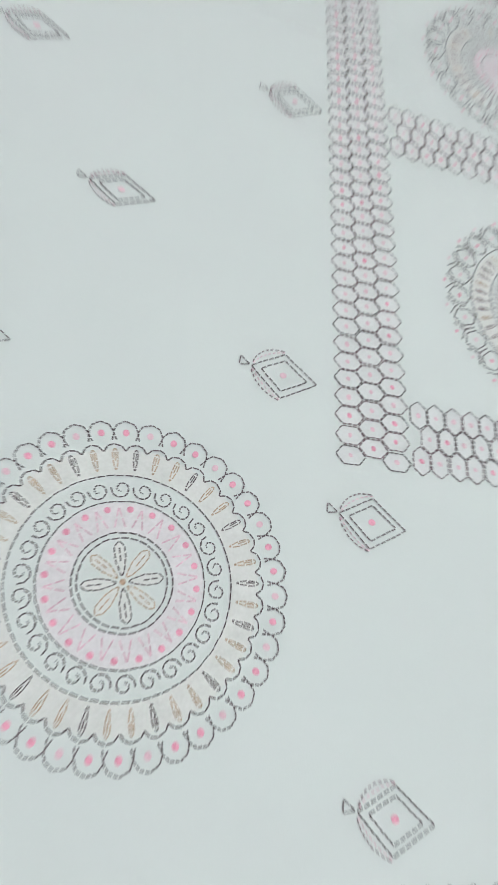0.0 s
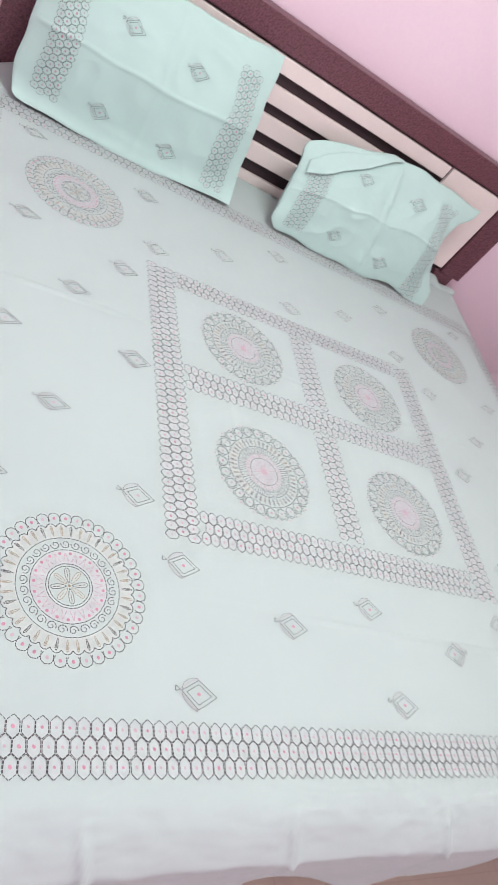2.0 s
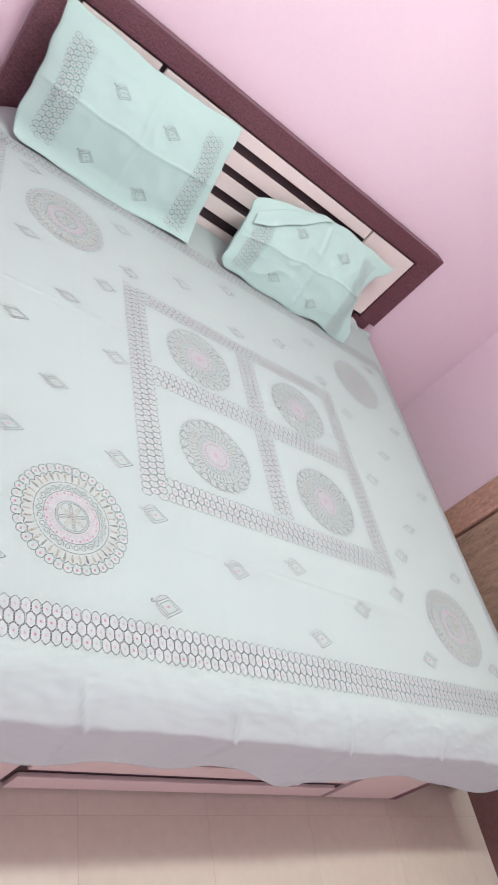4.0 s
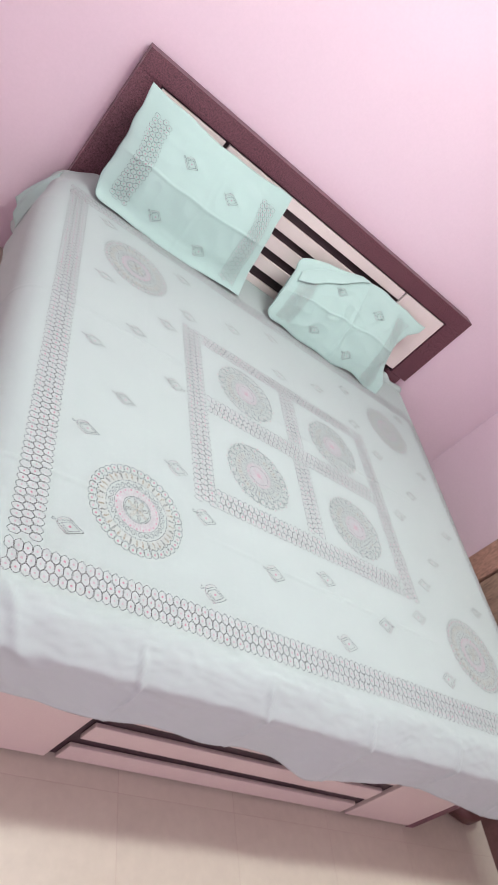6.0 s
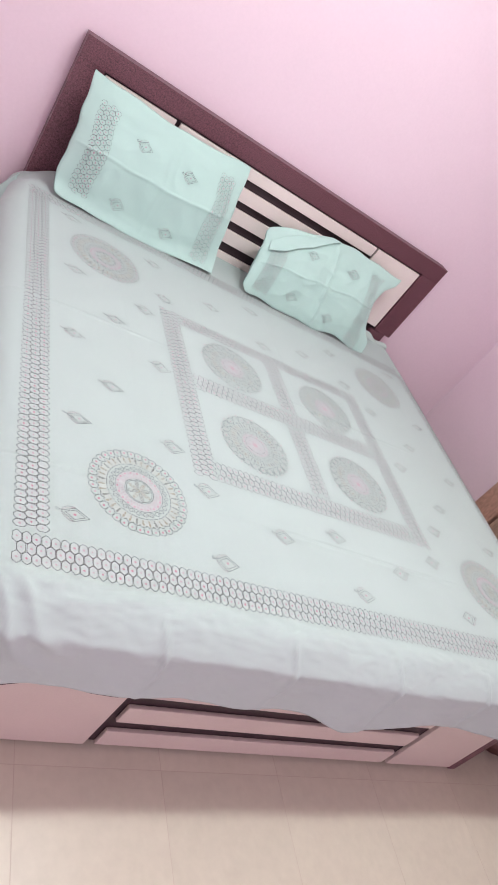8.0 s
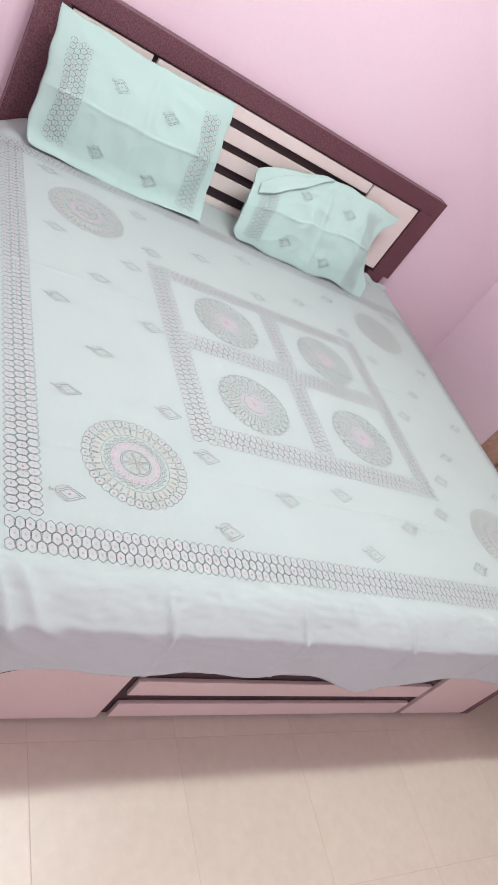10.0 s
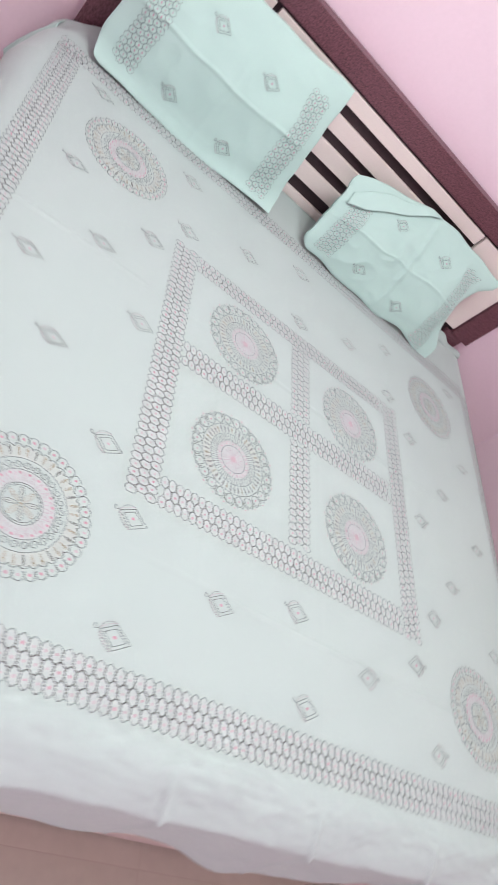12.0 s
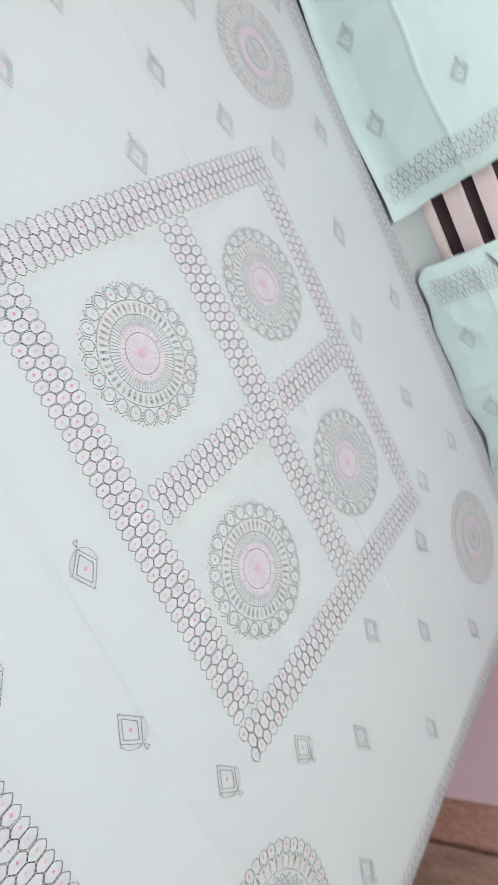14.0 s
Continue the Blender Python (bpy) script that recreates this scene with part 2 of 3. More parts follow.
# ---- prints ----
class Print:
    """Flat stitched or printed shapes in cloth coordinates."""

    def __init__(self):
        self.v, self.f, self.m = [], [], []

    def quad(self, pts, mat, lift):
        n = len(self.v)
        self.v += [(p[0], p[1], lift) for p in pts]
        self.f.append(tuple(range(n, n + len(pts))))
        self.m.append(mat)

    def line(self, a, b, w, mat=T_, dash=0.0055, gap=0.0014, lift=0.0011):
        dx, dy = b[0] - a[0], b[1] - a[1]
        n = math.hypot(dx, dy)
        if n < 1e-6:
            return
        dx, dy = dx / n, dy / n
        k = max(1, round(n / (dash + gap)))
        step = n / k
        for i in range(k):
            s0, s1 = i * step + gap * 0.5, (i + 1) * step - gap * 0.5
            j = random.uniform(-0.00025, 0.00025)
            ox, oy = -dy * w / 2, dx * w / 2
            p, q = (a[0] + dx * s0 - dy * j, a[1] + dy * s0 + dx * j), (a[0] + dx * s1 - dy * j, a[1] + dy * s1 + dx * j)
            self.quad([(p[0] - ox, p[1] - oy), (q[0] - ox, q[1] - oy), (q[0] + ox, q[1] + oy), (p[0] + ox, p[1] + oy)], mat, lift)

    def path(self, pts, w, mat=T_, closed=False, **k):
        pts = list(pts) + ([pts[0]] if closed else [])
        for a, b in zip(pts, pts[1:]):
            self.line(a, b, w, mat, **k)

    def arc(self, c, r, a0, a1, w, mat=T_, n=0, **k):
        n = n or max(4, int(abs(a1 - a0) * r / 0.007))
        self.path([(c[0] + r * math.cos(a0 + (a1 - a0) * i / n), c[1] + r * math.sin(a0 + (a1 - a0) * i / n)) for i in range(n + 1)], w, mat, **k)

    def disc(self, c, rx, ry, mat, turn=0.0, n=10, lift=0.0009):
        ct, st = math.cos(turn), math.sin(turn)
        self.quad([(c[0] + ct * rx * math.cos(TAU * i / n) - st * ry * math.sin(TAU * i / n), c[1] + st * rx * math.cos(TAU * i / n) + ct * ry * math.sin(TAU * i / n)) for i in range(n)], mat, lift)

    def ring(self, c, r0, r1, mat, a0=0.0, a1=TAU, n=48, lift=0.0006):
        for i in range(n):
            a, b = a0 + (a1 - a0) * i / n, a0 + (a1 - a0) * (i + 1) / n
            self.quad([(c[0] + r * math.cos(t), c[1] + r * math.sin(t)) for r, t in ((r0, a), (r1, a), (r1, b), (r0, b))], mat, lift)

    def build(self, name, parent, place, label=""):
        me = bpy.data.meshes.new(name)
        me.from_pydata([place(*p) for p in self.v], [], self.f)
        for m in PRINTS:
            me.materials.append(m)
        me.polygons.foreach_set("material_index", self.m)
        ob = new(name, me)
        ob.parent = parent
        if label:
            ob["label"] = label
        return ob


def hex_band(pr, start, along, length, width, pitch=0.0188, rows=3, w=0.00105, fill=True, dark=0.6):
    """Rows of stitched six-sided cells with a pink dot in each. start: the middle of the band's beginning."""
    ax, ay = along
    nx, ny = -ay, ax
    h = width / (2 + 1.5 * (rows - 1)) * 1.02
    for r in range(rows):
        off = (r - (rows - 1) / 2) * 1.5 * h
        shift = 0.5 * pitch if r % 2 else 0.0
        for i in range(int((length - shift) / pitch + 0.3)):
            s = shift + (i + 0.5) * pitch
            j = random.uniform(-0.0006, 0.0006)
            hw, hh = pitch * 0.455, h * 0.95
            pts = [(0, hh), (hw, hh * 0.52), (hw, -hh * 0.52), (0, -hh), (-hw, -hh * 0.52), (-hw, hh * 0.52)]
            pts = [(start[0] + ax * (s + a + j) + nx * (off + b), start[1] + ay * (s + a + j) + ny * (off + b)) for a, b in pts]
            if fill:
                pr.quad([(start[0] + ax * (s + j) + nx * off + 0.9 * (p[0] - start[0] - ax * (s + j) - nx * off),
                          start[1] + ay * (s + j) + ny * off + 0.9 * (p[1] - start[1] - ay * (s + j) - ny * off)) for p in pts], C_, 0.0005)
            pr.path(pts, w, T_ if random.random() < dark else M_, True, dash=0.0042, gap=0.0011)
            k = random.random()
            size = random.uniform(0.0017, 0.0025)
            pr.disc((start[0] + ax * (s + j) + nx * off, start[1] + ay * (s + j) + ny * off), size, size * 1.25, P_ if k < 0.3 else F_, random.random())


def drop_shape(pr, c, a, r0, r1, hw, mat, w=0.0009):
    ca, sa = math.cos(a), math.sin(a)
    pts = []
    for i in range(9):
        t = i / 8 * TAU
        r = r0 + (r1 - r0) * (0.5 - 0.5 * math.cos(t))
        o = hw * math.sin(t) * (0.35 + 0.65 * (r - r0) / (r1 - r0))
        pts.append((c[0] + r * ca - o * sa, c[1] + r * sa + o * ca))
    pr.path(pts, w, mat, dash=0.004, gap=0.0009)
    pr.line((c[0] + (r0 * 0.6 + r1 * 0.4) * ca, c[1] + (r0 * 0.6 + r1 * 0.4) * sa), (c[0] + (r0 * 0.15 + r1 * 0.85) * ca, c[1] + (r0 * 0.15 + r1 * 0.85) * sa), w, mat)


def scallop_mandala(c, r=0.126):
    """Round motif: scalloped rim, drops, scrolls, a blush ring and a flower."""
    pr, k = Print(), r / 0.126
    n = 38
    for i in range(n):
        a = TAU * i / n
        m = (c[0] + 0.1165 * k * math.cos(a), c[1] + 0.1165 * k * math.sin(a))
        pr.arc(m, 0.0100 * k, a - 2.3, a + 2.3, 0.0011, dash=0.004, gap=0.0007)
        pr.disc(m, 0.0030, 0.0026, P_ if i % 3 else F_, a)
    pr.ring(c, 0.082 * k, 0.103 * k, S_)
    for i in range(n):
        a = TAU * (i + 0.5) / n
        m = (c[0] + 0.0985 * k * math.cos(a), c[1] + 0.0985 * k * math.sin(a))
        pr.arc(m, 0.0086 * k, a - 1.35, a + 1.35, 0.0011, dash=0.004, gap=0.0007)
        drop_shape(pr, c, a, 0.085 * k, 0.1035 * k, 0.0026, O_ if i % 3 else T_)
    pr.arc(c, 0.0812 * k, 0, TAU, 0.0009, dash=0.005, gap=0.0012)
    n = 26
    for i in range(n):
        a = TAU * i / n
        pts = []
        for j in range(13):
            t = j / 12
            ph, q = a + 1.4 + t * 8.2, 0.0082 * k * (1 - 0.78 * t)
            pts.append((c[0] + 0.0705 * k * math.cos(a) + q * math.cos(ph), c[1] + 0.0705 * k * math.sin(a) + q * math.sin(ph)))
        pr.path(pts, 0.0011, T_, dash=0.0038, gap=0.0007)
    pr.arc(c, 0.0605 * k, 0, TAU, 0.0009, dash=0.005, gap=0.0009)
    pr.ring(c, 0.037 * k, 0.0595 * k, B_)
    n = 20
    for i in range(n):
        a = TAU * i / n
        pr.disc((c[0] + 0.0545 * k * math.cos(a), c[1] + 0.0545 * k * math.sin(a)), 0.0026, 0.0026, P_)
        b0, b1, at = a + 0.05, a + 0.26, a + 0.157
        tip = (c[0] + 0.056 * k * math.cos(at), c[1] + 0.056 * k * math.sin(at))
        for b in (b0, b1):
            pr.line((c[0] + 0.040 * k * math.cos(b), c[1] + 0.040 * k * math.sin(b)), tip, 0.0012, R_)
    for rr in (0.0365, 0.0325):
        pr.arc(c, rr * k, 0, TAU, 0.0011, dash=0.005, gap=0.0012)
    for i in range(8):
        a = TAU * (i + 0.25) / 8
        pr.disc((c[0] + 0.0175 * k * math.cos(a), c[1] + 0.0175 * k * math.sin(a)), 0.0115 * k, 0.0052 * k, S_, a, lift=0.0007)
        drop_shape(pr, c, a, 0.004 * k, 0.030 * k, 0.0058 * k, O_ if i % 2 else T_)
    pr.disc(c, 0.0024, 0.0024, O_, lift=0.0011)
    return pr


def sun_mandala(c, r=0.121):
    """Round motif: pink heart, rays, a band of drops and a rim of six-sided cells."""
    pr, k = Print(), r / 0.121
    pr.ring(c, 0.0, 0.0345 * k, B_)
    pr.ring(c, 0.0, 0.007 * k, F_, lift=0.0009)
    for i in range(22):
        a = TAU * i / 22 + random.uniform(-0.05, 0.05)
        pr.line((c[0] + 0.006 * k * math.cos(a), c[1] + 0.006 * k * math.sin(a)), (c[0] + 0.031 * k * math.cos(a), c[1] + 0.031 * k * math.sin(a)), 0.0012, R_)
    pr.arc(c, 0.0345 * k, 0, TAU, 0.0011, dash=0.004, gap=0.001)
    pr.ring(c, 0.0345 * k, 0.0445 * k, B_)
    for i in range(26):
        a = TAU * i / 26
        pr.disc((c[0] + 0.0395 * k * math.cos(a), c[1] + 0.0395 * k * math.sin(a)), 0.0018, 0.0018, P_ if i % 2 else F_)
    pr.arc(c, 0.0445 * k, 0, TAU, 0.0012, R_)
    for i in range(66):
        a = TAU * i / 66
        pr.line((c[0] + 0.0455 * k * math.cos(a), c[1] + 0.0455 * k * math.sin(a)), (c[0] + 0.0635 * k * math.cos(a), c[1] + 0.0635 * k * math.sin(a)), 0.0009, M_, dash=0.007)
    pr.arc(c, 0.065 * k, 0, TAU, 0.0011, dash=0.005)
    pr.ring(c, 0.066 * k, 0.0865 * k, S_, 2.3, 4.2, 20)
    pr.ring(c, 0.066 * k, 0.0865 * k, S_, 0.3, 1.2, 12)
    for i in range(44):
        a = TAU * i / 44
        drop_shape(pr, c, a, 0.068 * k, 0.084 * k, 0.0026, M_ if i % 4 else O_)
    pr.arc(c, 0.0885 * k, 0, TAU, 0.0011, dash=0.005)
    for i in range(24):
        a = TAU * i / 24
        ca, sa = math.cos(a), math.sin(a)
        pts = [(0.0905, 0), (0.0955, 0.0088), (0.109, 0.0100), (0.1165, 0.0), (0.109, -0.0100), (0.0955, -0.0088)]
        pr.path([(c[0] + k * (p * ca - q * sa), c[1] + k * (p * sa + q * ca)) for p, q in pts], 0.0012, T_, True, dash=0.004, gap=0.0009)
        pts = [(0.0965, 0.0128), (0.1100, 0.0140), (0.1195, 0.0050)]
        for sgn in (1, -1):
            pr.path([(c[0] + k * (p * ca - sgn * q * sa), c[1] + k * (p * sa + sgn * q * ca)) for p, q in pts], 0.0012, T_, dash=0.004)
        pr.disc((c[0] + 0.103 * k * ca, c[1] + 0.103 * k * sa), 0.002, 0.0026, P_ if i % 3 == 0 else F_, a)
        b = a + TAU / 48
        pr.disc((c[0] + 0.1205 * k * math.cos(b), c[1] + 0.1205 * k * math.sin(b)), 0.0019, 0.0019, P_ if i % 2 else F_)
    return pr


def diamond_motif(c, flip=1, k=1.0, slim=1.0):
    """Tilted square in double stitches with a dot, leaf shapes on two sides and a small tail."""
    pr = Print()
    L, Tp, R, Bt = (-0.026, 0.003), (0.006, 0.022), (0.036, -0.006), (0.001, -0.028)

    def at(p, s=1.0, o=(0.004, -0.002)):
        return (c[0] + flip * k * (o[0] + (p[0] - o[0]) * s), c[1] + k * slim * (o[1] + (p[1] - o[1]) * s))

    quad = (L, Tp, R, Bt)
    pr.path([at(p) for p in quad], 0.0011, T_, True, dash=0.0048, gap=0.0012)
    pr.path([at(p, 0.70) for p in quad], 0.0011, T_, True, dash=0.0048, gap=0.0012)
    # leaves along the two sides next to the tail
    for a, b, s, bulge in ((L, Tp, 1, 0.0078), (L, Bt, -1, 0.0056)):
        ex, ey = b[0] - a[0], b[1] - a[1]
        n = math.hypot(ex, ey)
        nx, ny = -ey / n * s, ex / n * s
        for share in (1.0, 0.55):
            rim = []
            for i in range(9):
                t = 0.06 + 0.98 * i / 8
                o = share * (0.0022 + bulge * max(0.0, math.sin(math.pi * i / 8)) ** 0.8)
                rim.append(at((a[0] + ex * t + nx * o, a[1] + ey * t + ny * o)))
            pr.path(rim, 0.0010, M_ if share == 1.0 else R_, dash=0.0042, gap=0.0018)
    tail = [(-0.027, 0.004), (-0.036, 0.012), (-0.037, 0.002)]
    pr.path([at(p) for p in tail], 0.0009, T_, True)
    pr.disc(at((0.004, -0.002)), 0.0034, 0.0029, P_ if c[1] < -0.4 else F_)
    return pr


border = Print()
hex_band(border, (-0.915, -0.746), (1, 0), 1.845, 0.079)
hex_band(border, (-0.8785, -0.700), (0, 1), 1.50, 0.073)
hex_band(border, (0.943, -0.700), (0, 1), 1.50, 0.073)
hex_band(border, (-0.915, 0.808), (1, 0), 1.845, 0.076)
border.build("border_print", bed_sheet, sheet_place, "rows of stitched six-sided cells with pink dots")

frame_print = Print()
hex_band(frame_print, (-0.385, -0.360), (1, 0), 0.755, 0.075, dark=0.3)
hex_band(frame_print, (-0.385, 0.360), (1, 0), 0.755, 0.064, dark=0.3)
hex_band(frame_print, (-0.385, 0.026), (1, 0), 0.755, 0.080, dark=0.3)
hex_band(frame_print, (-0.424, -0.397), (0, 1), 0.785, 0.074, dark=0.3)
hex_band(frame_print, (0.407, -0.400), (0, 1), 0.785, 0.072, dark=0.3)
hex_band(frame_print, (0.0, -0.315), (0, 1), 0.30, 0.074, dark=0.3)
hex_band(frame_print, (0.0, 0.070), (0, 1), 0.26, 0.074, dark=0.3)
frame_print.build("window_frame_print", bed_sheet, sheet_place, "stitched lattice of four square fields")

for c in ((-0.631, -0.516), (0.664, -0.514), (-0.644, 0.548), (0.665, 0.559)):
    scallop_mandala(c).build("scalloped_mandala", bed_sheet, sheet_place, "round scalloped motif with flower and pink dots")
for c in ((-0.212, -0.186), (0.207, -0.192), (-0.205, 0.194), (0.209, 0.187)):
    sun_mandala(c).build("rayed_mandala", bed_sheet, sheet_place, "round rayed motif with a pink heart")
DIAMONDS = ((-0.761, 0.730), (-0.758, 0.379), (-0.446, 0.682), (-0.430, 0.455), (-0.522, 0.319), (-0.639, 0.183), (-0.776, 0.020), (-0.504, 0.025),
            (-0.674, -0.157), (-0.774, -0.331), (-0.514, -0.320), (-0.793, -0.634), (-0.433, -0.445), (-0.425, -0.664), (-0.214, -0.530),
            (-0.007, -0.470), (0.020, -0.658), (0.221, -0.542), (0.411, -0.456), (0.462, -0.648), (0.515, -0.298), (0.629, -0.164),
            (0.802, -0.312), (0.815, 0.038), (0.514, 0.007), (0.656, 0.172), (0.815, 0.365), (0.508, 0.317), (0.411, 0.440), (0.815, 0.730),
            (-0.217, 0.562), (0.001, 0.690), (-0.003, 0.450), (0.220, 0.535), (0.420, 0.667), (0.80, -0.634))
for c in DIAMONDS:
    diamond_motif(c, 1 if c[0] < 0.1 else -1, 1.0, 0.74 if abs(c[0]) > 0.6 else 0.9).build("diamond_motif", bed_sheet, sheet_place, "small stitched diamond motif")

# ---- the bed ----
bed = new("bed")
tagged(bed, "wooden double bed with dark framed cream headboard and slatted footboard", "bed")
HB0, HB1, HTOP, HY = -0.907, 0.977, 1.018, 1.099
part("headboard_back", box(HB0 + 0.03, HB1 - 0.03, HY + 0.015, HY + 0.04, 0.02, HTOP - 0.03), GROOVE, bed, "black-brown backing board")
part("top_rail", box(HB0, HB1, HY - 0.004, HY + 0.06, HTOP - 0.078, HTOP, 0.002), DARKWOOD, bed, "dark brown laminate rail")
part("stile", box(HB0, HB0 + 0.098, HY - 0.003, HY + 0.06, 0.30, HTOP - 0.0782, 0.0015), DARKWOOD, bed)
part("stile", box(HB1 - 0.106, HB1, HY - 0.003, HY + 0.06, 0.585, HTOP - 0.0782, 0.0015), DARKWOOD, bed)
part("stile_foot", box(HB1 - 0.13, HB1 - 0.03, HY - 0.001, HY + 0.045, 0.02, 0.5845, 0.003), DARKWOOD, bed)
part("cream_panel", box(HB0 + 0.106, -0.507, HY, HY + 0.0148, 0.50, HTOP - 0.086, 0.003), CREAM, bed, "cream laminate panel")
part("cream_panel", box(0.582, HB1 - 0.114, HY, HY + 0.0148, 0.60, HTOP - 0.086, 0.003), CREAM, bed, "cream laminate panel")
for z0, z1 in ((0.884, HTOP - 0.086), (0.793, 0.849), (0.703, 0.760), (0.608, 0.665), (0.50, 0.566)):
    part("headboard_slat", box(-0.488, 0.570, HY - 0.002, HY + 0.0148, z0, z1, 0.003), CREAM, bed, "cream laminate slat")
FY = -0.838
part("footboard_back", box(-0.885, 0.830, FY + 0.0122, FY + 0.05, 0.012, 0.40), GROOVE, bed, "black-brown backing board")
part("foot_panel", box(-0.885, -0.527, FY - 0.002, FY + 0.012, 0.014, 0.40, 0.003), CREAM_SHADED, bed, "cream laminate foot panel, shade put into its colour")
part("foot_panel", box(0.512, 0.826, FY - 0.002, FY + 0.012, 0.014, 0.40, 0.003), CREAM_SHADED, bed, "cream laminate foot panel, shade put into its colour")
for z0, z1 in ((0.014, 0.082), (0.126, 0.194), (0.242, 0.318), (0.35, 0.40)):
    part("foot_slat", box(-0.498, 0.492, FY, FY + 0.012, z0, z1, 0.003), CREAM_SHADED, bed, "cream laminate foot slat, shade put into its colour")
part("corner_post", box(0.832, 0.872, FY, FY + 0.06, 0.0, 0.40, 0.003), DARKWOOD, bed)
part("corner_post", box(-0.925, -0.8855, FY, FY + 0.06, 0.0, 0.40, 0.003), DARKWOOD, bed)
part("side_rail", box(0.845, 0.870, FY + 0.062, HY - 0.004, 0.10, 0.38, 0.003), DARKWOOD, bed)
part("side_rail", box(-0.920, -0.895, FY + 0.062, HY - 0.004, 0.10, 0.38, 0.003), DARKWOOD, bed)
part("bed_deck", box(-0.894, 0.844, FY + 0.062, HY - 0.004, 0.34, 0.40), GROOVE, bed)
mattress = part("mattress", box(EDGE_L + 0.01, EDGE_R - 0.01, EDGE_F + 0.02, EDGE_H - 0.02, 0.402, BED_Z - 0.045, 0.05, 4), FOAM)
tagged(mattress, "thick foam mattress under the bed sheet", "mattress")




def cover_uv(u, v):
    """Edge of the mattress cover that peeps out under the hem of the sheet."""
    x = -0.93 + 0.46 * u
    p = sheet_place(x, EDGE_F - hem(x))
    low = 0.019 * (1 - u) ** 0.7 * (0.62 + 0.38 * math.sin(u * 11 + 0.4)) + 0.0005
    return Vector((x, p.y + 0.003 + 0.004 * v, p.z + 0.001 - (0.001 + low) * v))


grid_mesh("cover_edge", 60, 6, cover_uv, FOAM, mattress, "pale cloth edge of the mattress cover", thick=0.001)
# thin dark cord that draws the shadow line below the cover edge
edge_shadow = bmesh.new()
rim = []
for i in range(61):
    p = cover_uv(i / 60, 1.0)
    rim.append([edge_shadow.verts.new(p + Vector((0, 0.0013 * math.cos(k * TAU / 6) - 0.001, 0.0013 * math.sin(k * TAU / 6)))) for k in range(6)])
for a, b in zip(rim, rim[1:]):
    for k in range(6):
        edge_shadow.faces.new((a[k], a[(k + 1) % 6], b[(k + 1) % 6], b[k]))
part("edge_shadow", edge_shadow, GROOVE, mattress, "dark strip drawn as the shadow line under the cover edge")


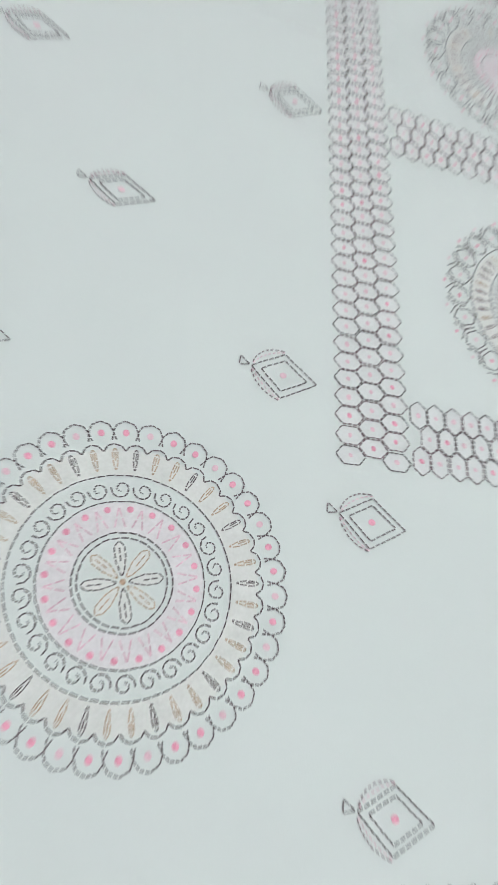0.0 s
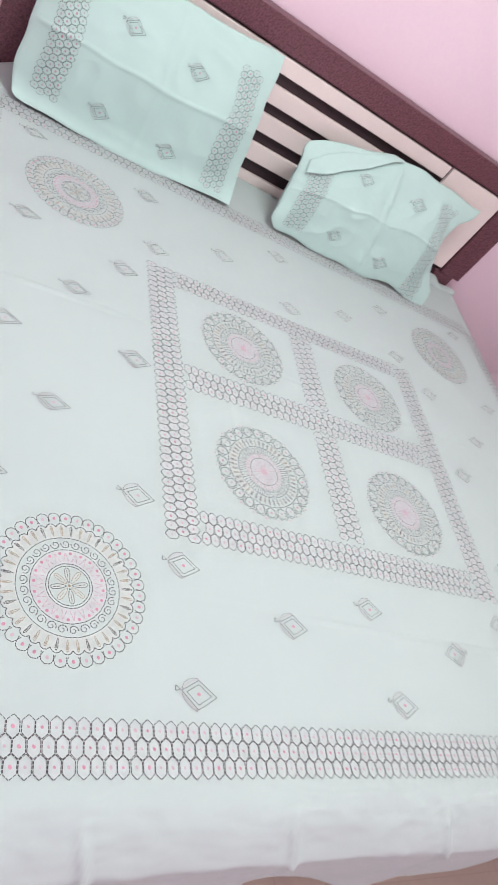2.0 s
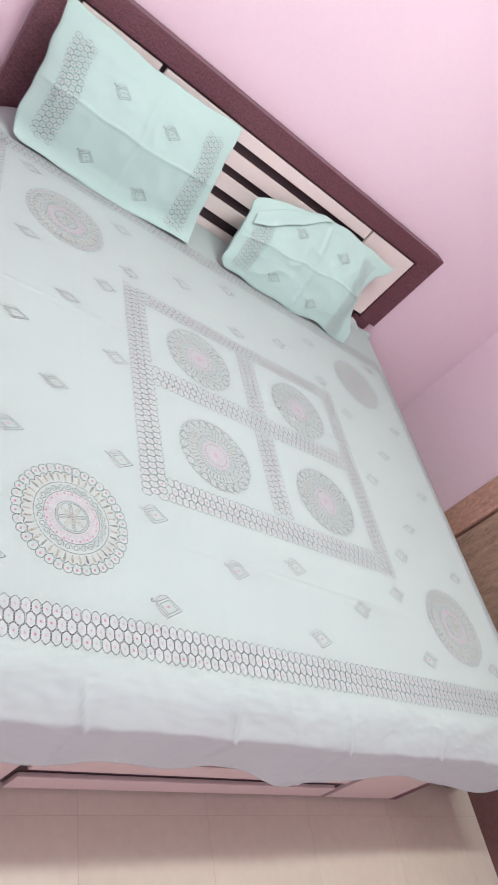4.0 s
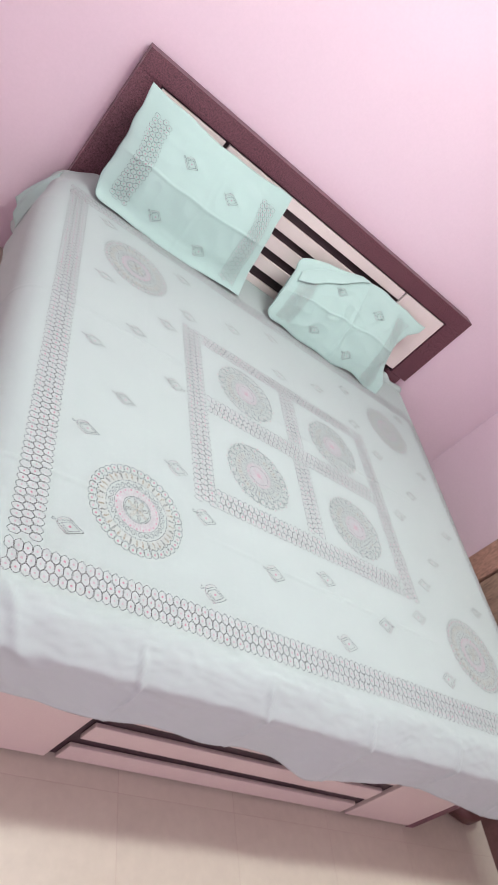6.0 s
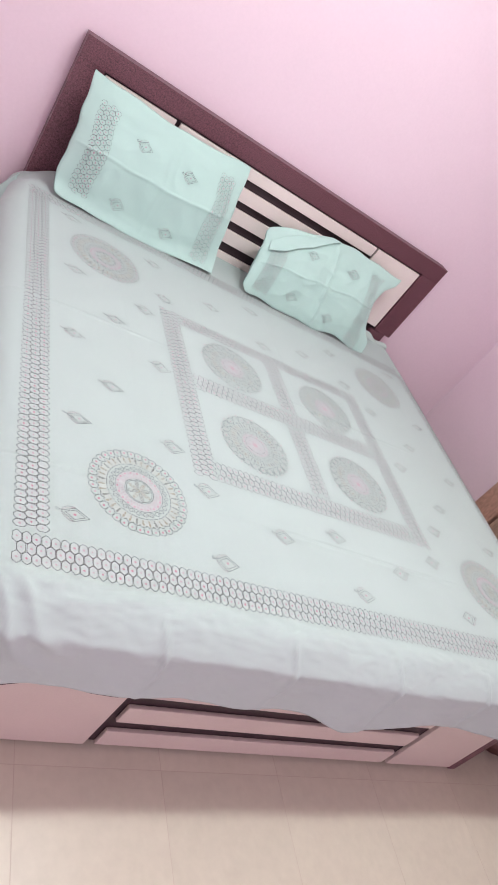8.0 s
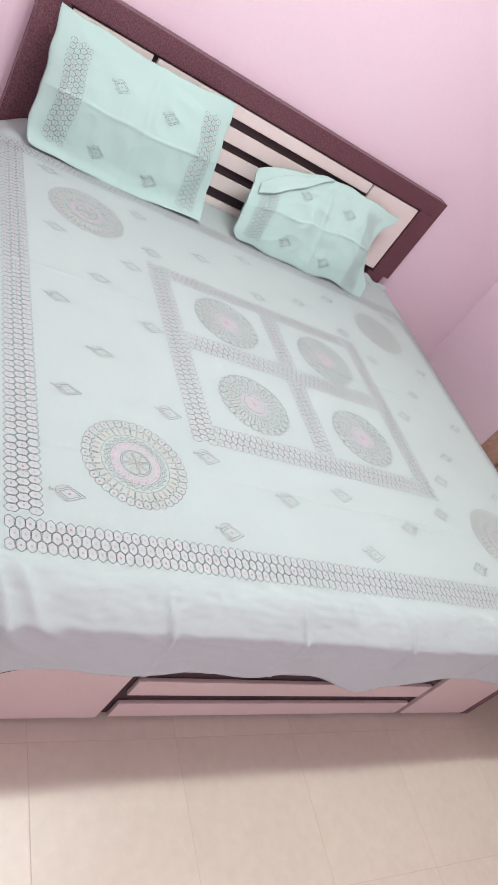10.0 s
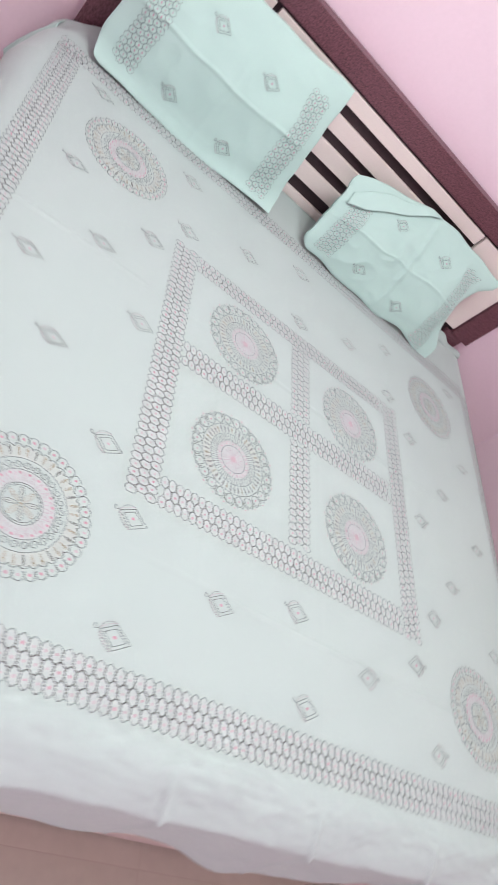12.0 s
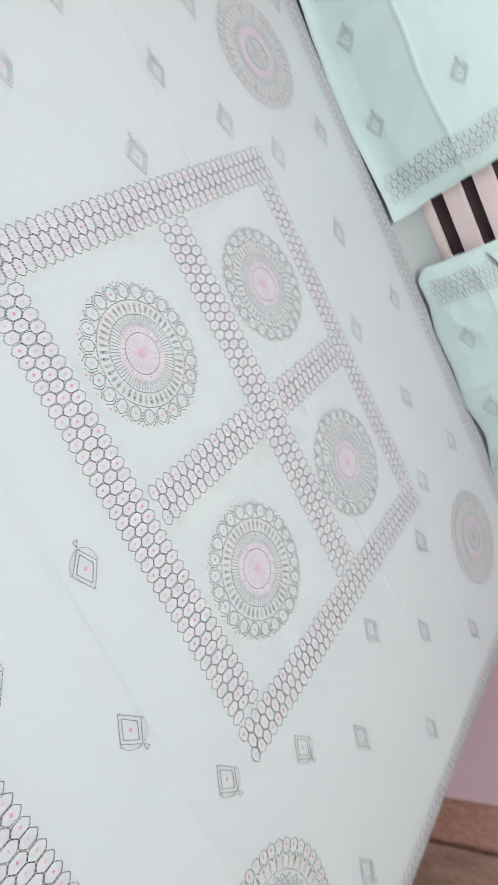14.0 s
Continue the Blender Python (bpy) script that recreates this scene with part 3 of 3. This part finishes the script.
# ---- pillows ----
def pillow(name, x0, x1, base, lean, height, thick, shape, label, bands, gems, rumple=0.008, flap=(), paunch=0.045, skirt=0.0, pleat=0.0055):
    """A stuffed cover leaning on the headboard. shape(u, v) shifts the outline; bands and gems are its prints."""
    foot = Vector((0, base, BED_Z + 0.006))
    up = Vector((0, math.sin(lean), math.cos(lean)))
    out = Vector((0, -math.cos(lean), math.sin(lean)))

    def soften(u, v):
        """The outline, with one blunt lower corner."""
        dx, ds = shape(u, v)
        blunt = max(0.0, 1 - u / 0.10) ** 2 * max(0.0, 1 - v / 0.20) ** 2
        return dx + 0.024 * blunt, ds + 0.010 * blunt

    def ruck(x, s):
        """Dents and sharp small folds of the stuffed cloth."""
        a = 0.011 * noise.noise((x * 4, s * 5, x0 * 7)) + 0.003 * noise.noise((x * 15, s * 13, x0 * 3))
        return a + rumple * (0.3 - abs(noise.noise((x * 9 + s * 7, s * 12 - x * 5, x0 * 5 + 2))))

    def front(x, s, lift=0.0):
        u, v = (x - x0) / (x1 - x0), s / height
        e = max(0.0, 16 * u * (1 - u) * v * (1 - v))
        puff = thick * (e ** 0.45 if e > 0 else 0)
        crease = pleat * max(0.0, 1 - abs(u - 0.52) / 0.022) * min(1, e * 3)
        crease += 0.0045 * max(0.0, 1 - abs(v - 0.47 - 0.03 * (u - 0.5)) / 0.016) * min(1, e * 3)
        crumple = ruck(x, s)
        dx, ds = soften(u, v)
        t = (v - 0.47 - 0.03 * (u - 0.5)) / (0.47 if v < 0.47 else 0.53)
        belly = paunch * max(0.0, 1 - math.sqrt(t * t + 0.0003)) * min(1.0, e * 2 + 0.3) + skirt * max(0.0, 1 - v / 0.16) ** 2
        return foot + Vector((x + dx, 0, 0)) + up * (s + ds) + out * (puff + crease + belly + (0.3 + 0.7 * min(1, e)) * crumple + lift)

    def back(x, s):
        u, v = (x - x0) / (x1 - x0), s / height
        e = max(0.0, 16 * u * (1 - u) * v * (1 - v))
        dx, ds = soften(u, v)
        crumple = ruck(x, s)
        return foot + Vector((x + dx, 0, 0)) + up * (s + ds) + out * (-0.3 * thick * (e ** 0.6 if e > 0 else 0) - 0.004 + 0.3 * crumple)

    def wrap(u, v):
        # front from bottom to top, then over the top and down the back
        x = x0 + (x1 - x0) * u
        return front(x, height * v * 2) if v <= 0.5 else back(x, height * (2 - 2 * v))

    ob = grid_mesh(name, 150, 180, wrap, COVER)
    tagged(ob, label, "pillow", "pillows on the bed")
    pr = Print()
    for xm, s0, ln in bands:
        hex_band(pr, (xm, s0), (0, 1), ln, 0.078, 0.0170, 4, 0.0009, False)
    pr.build("band_print", ob, lambda x, s, h: front(x, s, h + 0.0012), "rows of stitched six-sided cells")
    for c in gems:
        diamond_motif(c, 1, 0.92, 0.84).build("diamond_motif", ob, lambda x, s, h: front(x, s, h + 0.0012), "small stitched diamond motif")
    if flap:
        def fold(u, v):
            q = u * (len(flap) - 1)
            i = min(int(q), len(flap) - 2)
            (xa, ta, ba), (xb, tb, bb) = flap[i], flap[i + 1]
            w = q - i
            x, top, low = xa + (xb - xa) * w, ta + (tb - ta) * w, ba + (bb - ba) * w
            return front(x, top + (low - top) * v, 0.002 + 0.010 * v)
        grid_mesh("turned_flap", 40, 14, fold, COVER, ob, "folded-over edge of the cover", thick=0.001)
    return ob


def left_shape(u, v):
    return (-0.034 * max(0.0, u - 0.4) / 0.6 * v * v + 0.012 * math.sin(v * math.pi) * (1 if u < 0.5 else -1) * abs(u - 0.5) * 2 + 0.010 * noise.noise((u * 2, v * 5, 3)), 0.018 * (abs(u - 0.5) * 2) ** 3 * (v - 0.2) + 0.003 * math.sin(u * 9) + 0.007 * noise.noise((u * 6, v * 3, 8)) - 0.016 * math.sin(u * math.pi) * (1 - v) ** 2)


def right_shape(u, v):
    pull = -0.062 * math.sin(min(1, max(0, (v - 0.15) / 0.75)) * math.pi) * max(0, (u - 0.7) / 0.3) ** 2
    tip = 0.042 * max(0, (u - 0.8) / 0.2) * max(0, (v - 0.8) / 0.2)
    return (pull + tip + 0.02 * max(0, 1 - u * 5) * v + 0.012 * noise.noise((u * 3, v * 5, 5)), 0.012 * noise.noise((u * 6, v * 3, 6)) - 0.10 * max(0, 1 - u * 2.2) * v + 0.006 * math.sin(u * 11))


pillow("pillow", -0.855, -0.165, 0.862, radians(19), 0.410, 0.020, left_shape,
       "mint cotton pillow with stitched bands, leaning on the headboard",
       ((-0.768, 0.035, 0.31), (-0.246, 0.015, 0.33)), ((-0.610, 0.288), (-0.410, 0.277), (-0.620, 0.072), (-0.407, 0.062)), skirt=0.030, pleat=0.0012)
pillow("pillow", -0.022, 0.690, 0.833, radians(28), 0.385, 0.018, right_shape,
       "crumpled mint cotton pillow with a turned-down corner",
       ((0.055, 0.03, 0.24), (0.590, 0.0, 0.34)), ((0.226, 0.288), (0.450, 0.278), (0.205, 0.074), (0.418, 0.060)),
       0.011, ((0.0, 0.300, 0.250), (0.06, 0.336, 0.262), (0.14, 0.362, 0.292), (0.24, 0.378, 0.338), (0.34, 0.386, 0.380)), 0.032)

# ---- wardrobe and pouf ----
wardrobe = new("wardrobe")
tagged(wardrobe, "tall brown wooden wardrobe standing against the side wall", "wardrobe")
part("side_stile", box(1.314, WALL_X - 0.004, 0.116, 0.246, 0.0, 2.0, 0.016, 4), FRAMEWOOD, wardrobe, "red-brown wooden stile")
part("carcass", box(1.339, WALL_X - 0.004, -1.3, 0.106, 0.16, 2.0, 0.004), WOOD, wardrobe)
part("wardrobe_door", box(1.317, 1.3388, -0.55, 0.100, 0.17, 1.99, 0.004), WOOD, wardrobe)
part("wardrobe_door", box(1.317, 1.3388, -1.3, -0.556, 0.17, 1.99, 0.004), WOOD, wardrobe)
part("plinth", box(1.322, WALL_X - 0.004, -1.3, 0.108, 0.0, 0.1598, 0.002), PLINTHWOOD, wardrobe, "dark brown plinth")

bm = bmesh.new()
bmesh.ops.create_cone(bm, cap_ends=True, segments=40, radius1=0.13, radius2=0.125, depth=0.12)
bmesh.ops.bevel(bm, geom=[e for e in bm.edges if abs(e.verts[0].co.z - e.verts[1].co.z) < 1e-4], offset=0.03, segments=4, affect="EDGES")
for v in bm.verts:
    v.co += Vector((1.165, -0.675, 0.06))
for f in bm.faces:
    f.smooth = True
tagged(part("pouf", bm, POUF), "low round dark brown leatherette pouf on the floor", "pouf")

# ---- floor tiles ----
tile_mesh = {}
TS = 0.375
for i in range(-7, 6):
    for j in range(-8, 7):
        x0, y0 = -0.310 + i * TS, -0.886 + j * TS
        x1, y1 = x0 + TS - 0.003, y0 + TS - 0.003
        if x1 < LEFT_X or x0 > WALL_X or y1 < BACK_Y or y0 > WALL_Y:
            continue
        if "tile" not in tile_mesh:
            bm = box(0, TS - 0.0018, 0, TS - 0.0018, -0.0025, 0.0, 0.0002, 1)
            me = bpy.data.meshes.new("tile")
            bm.to_mesh(me)
            bm.free()
            me.materials.append(FLOOR)
            tile_mesh["tile"] = me
        ob = new("tile", tile_mesh["tile"])
        ob.location = (x0, y0, 0)
        ob.parent = floor
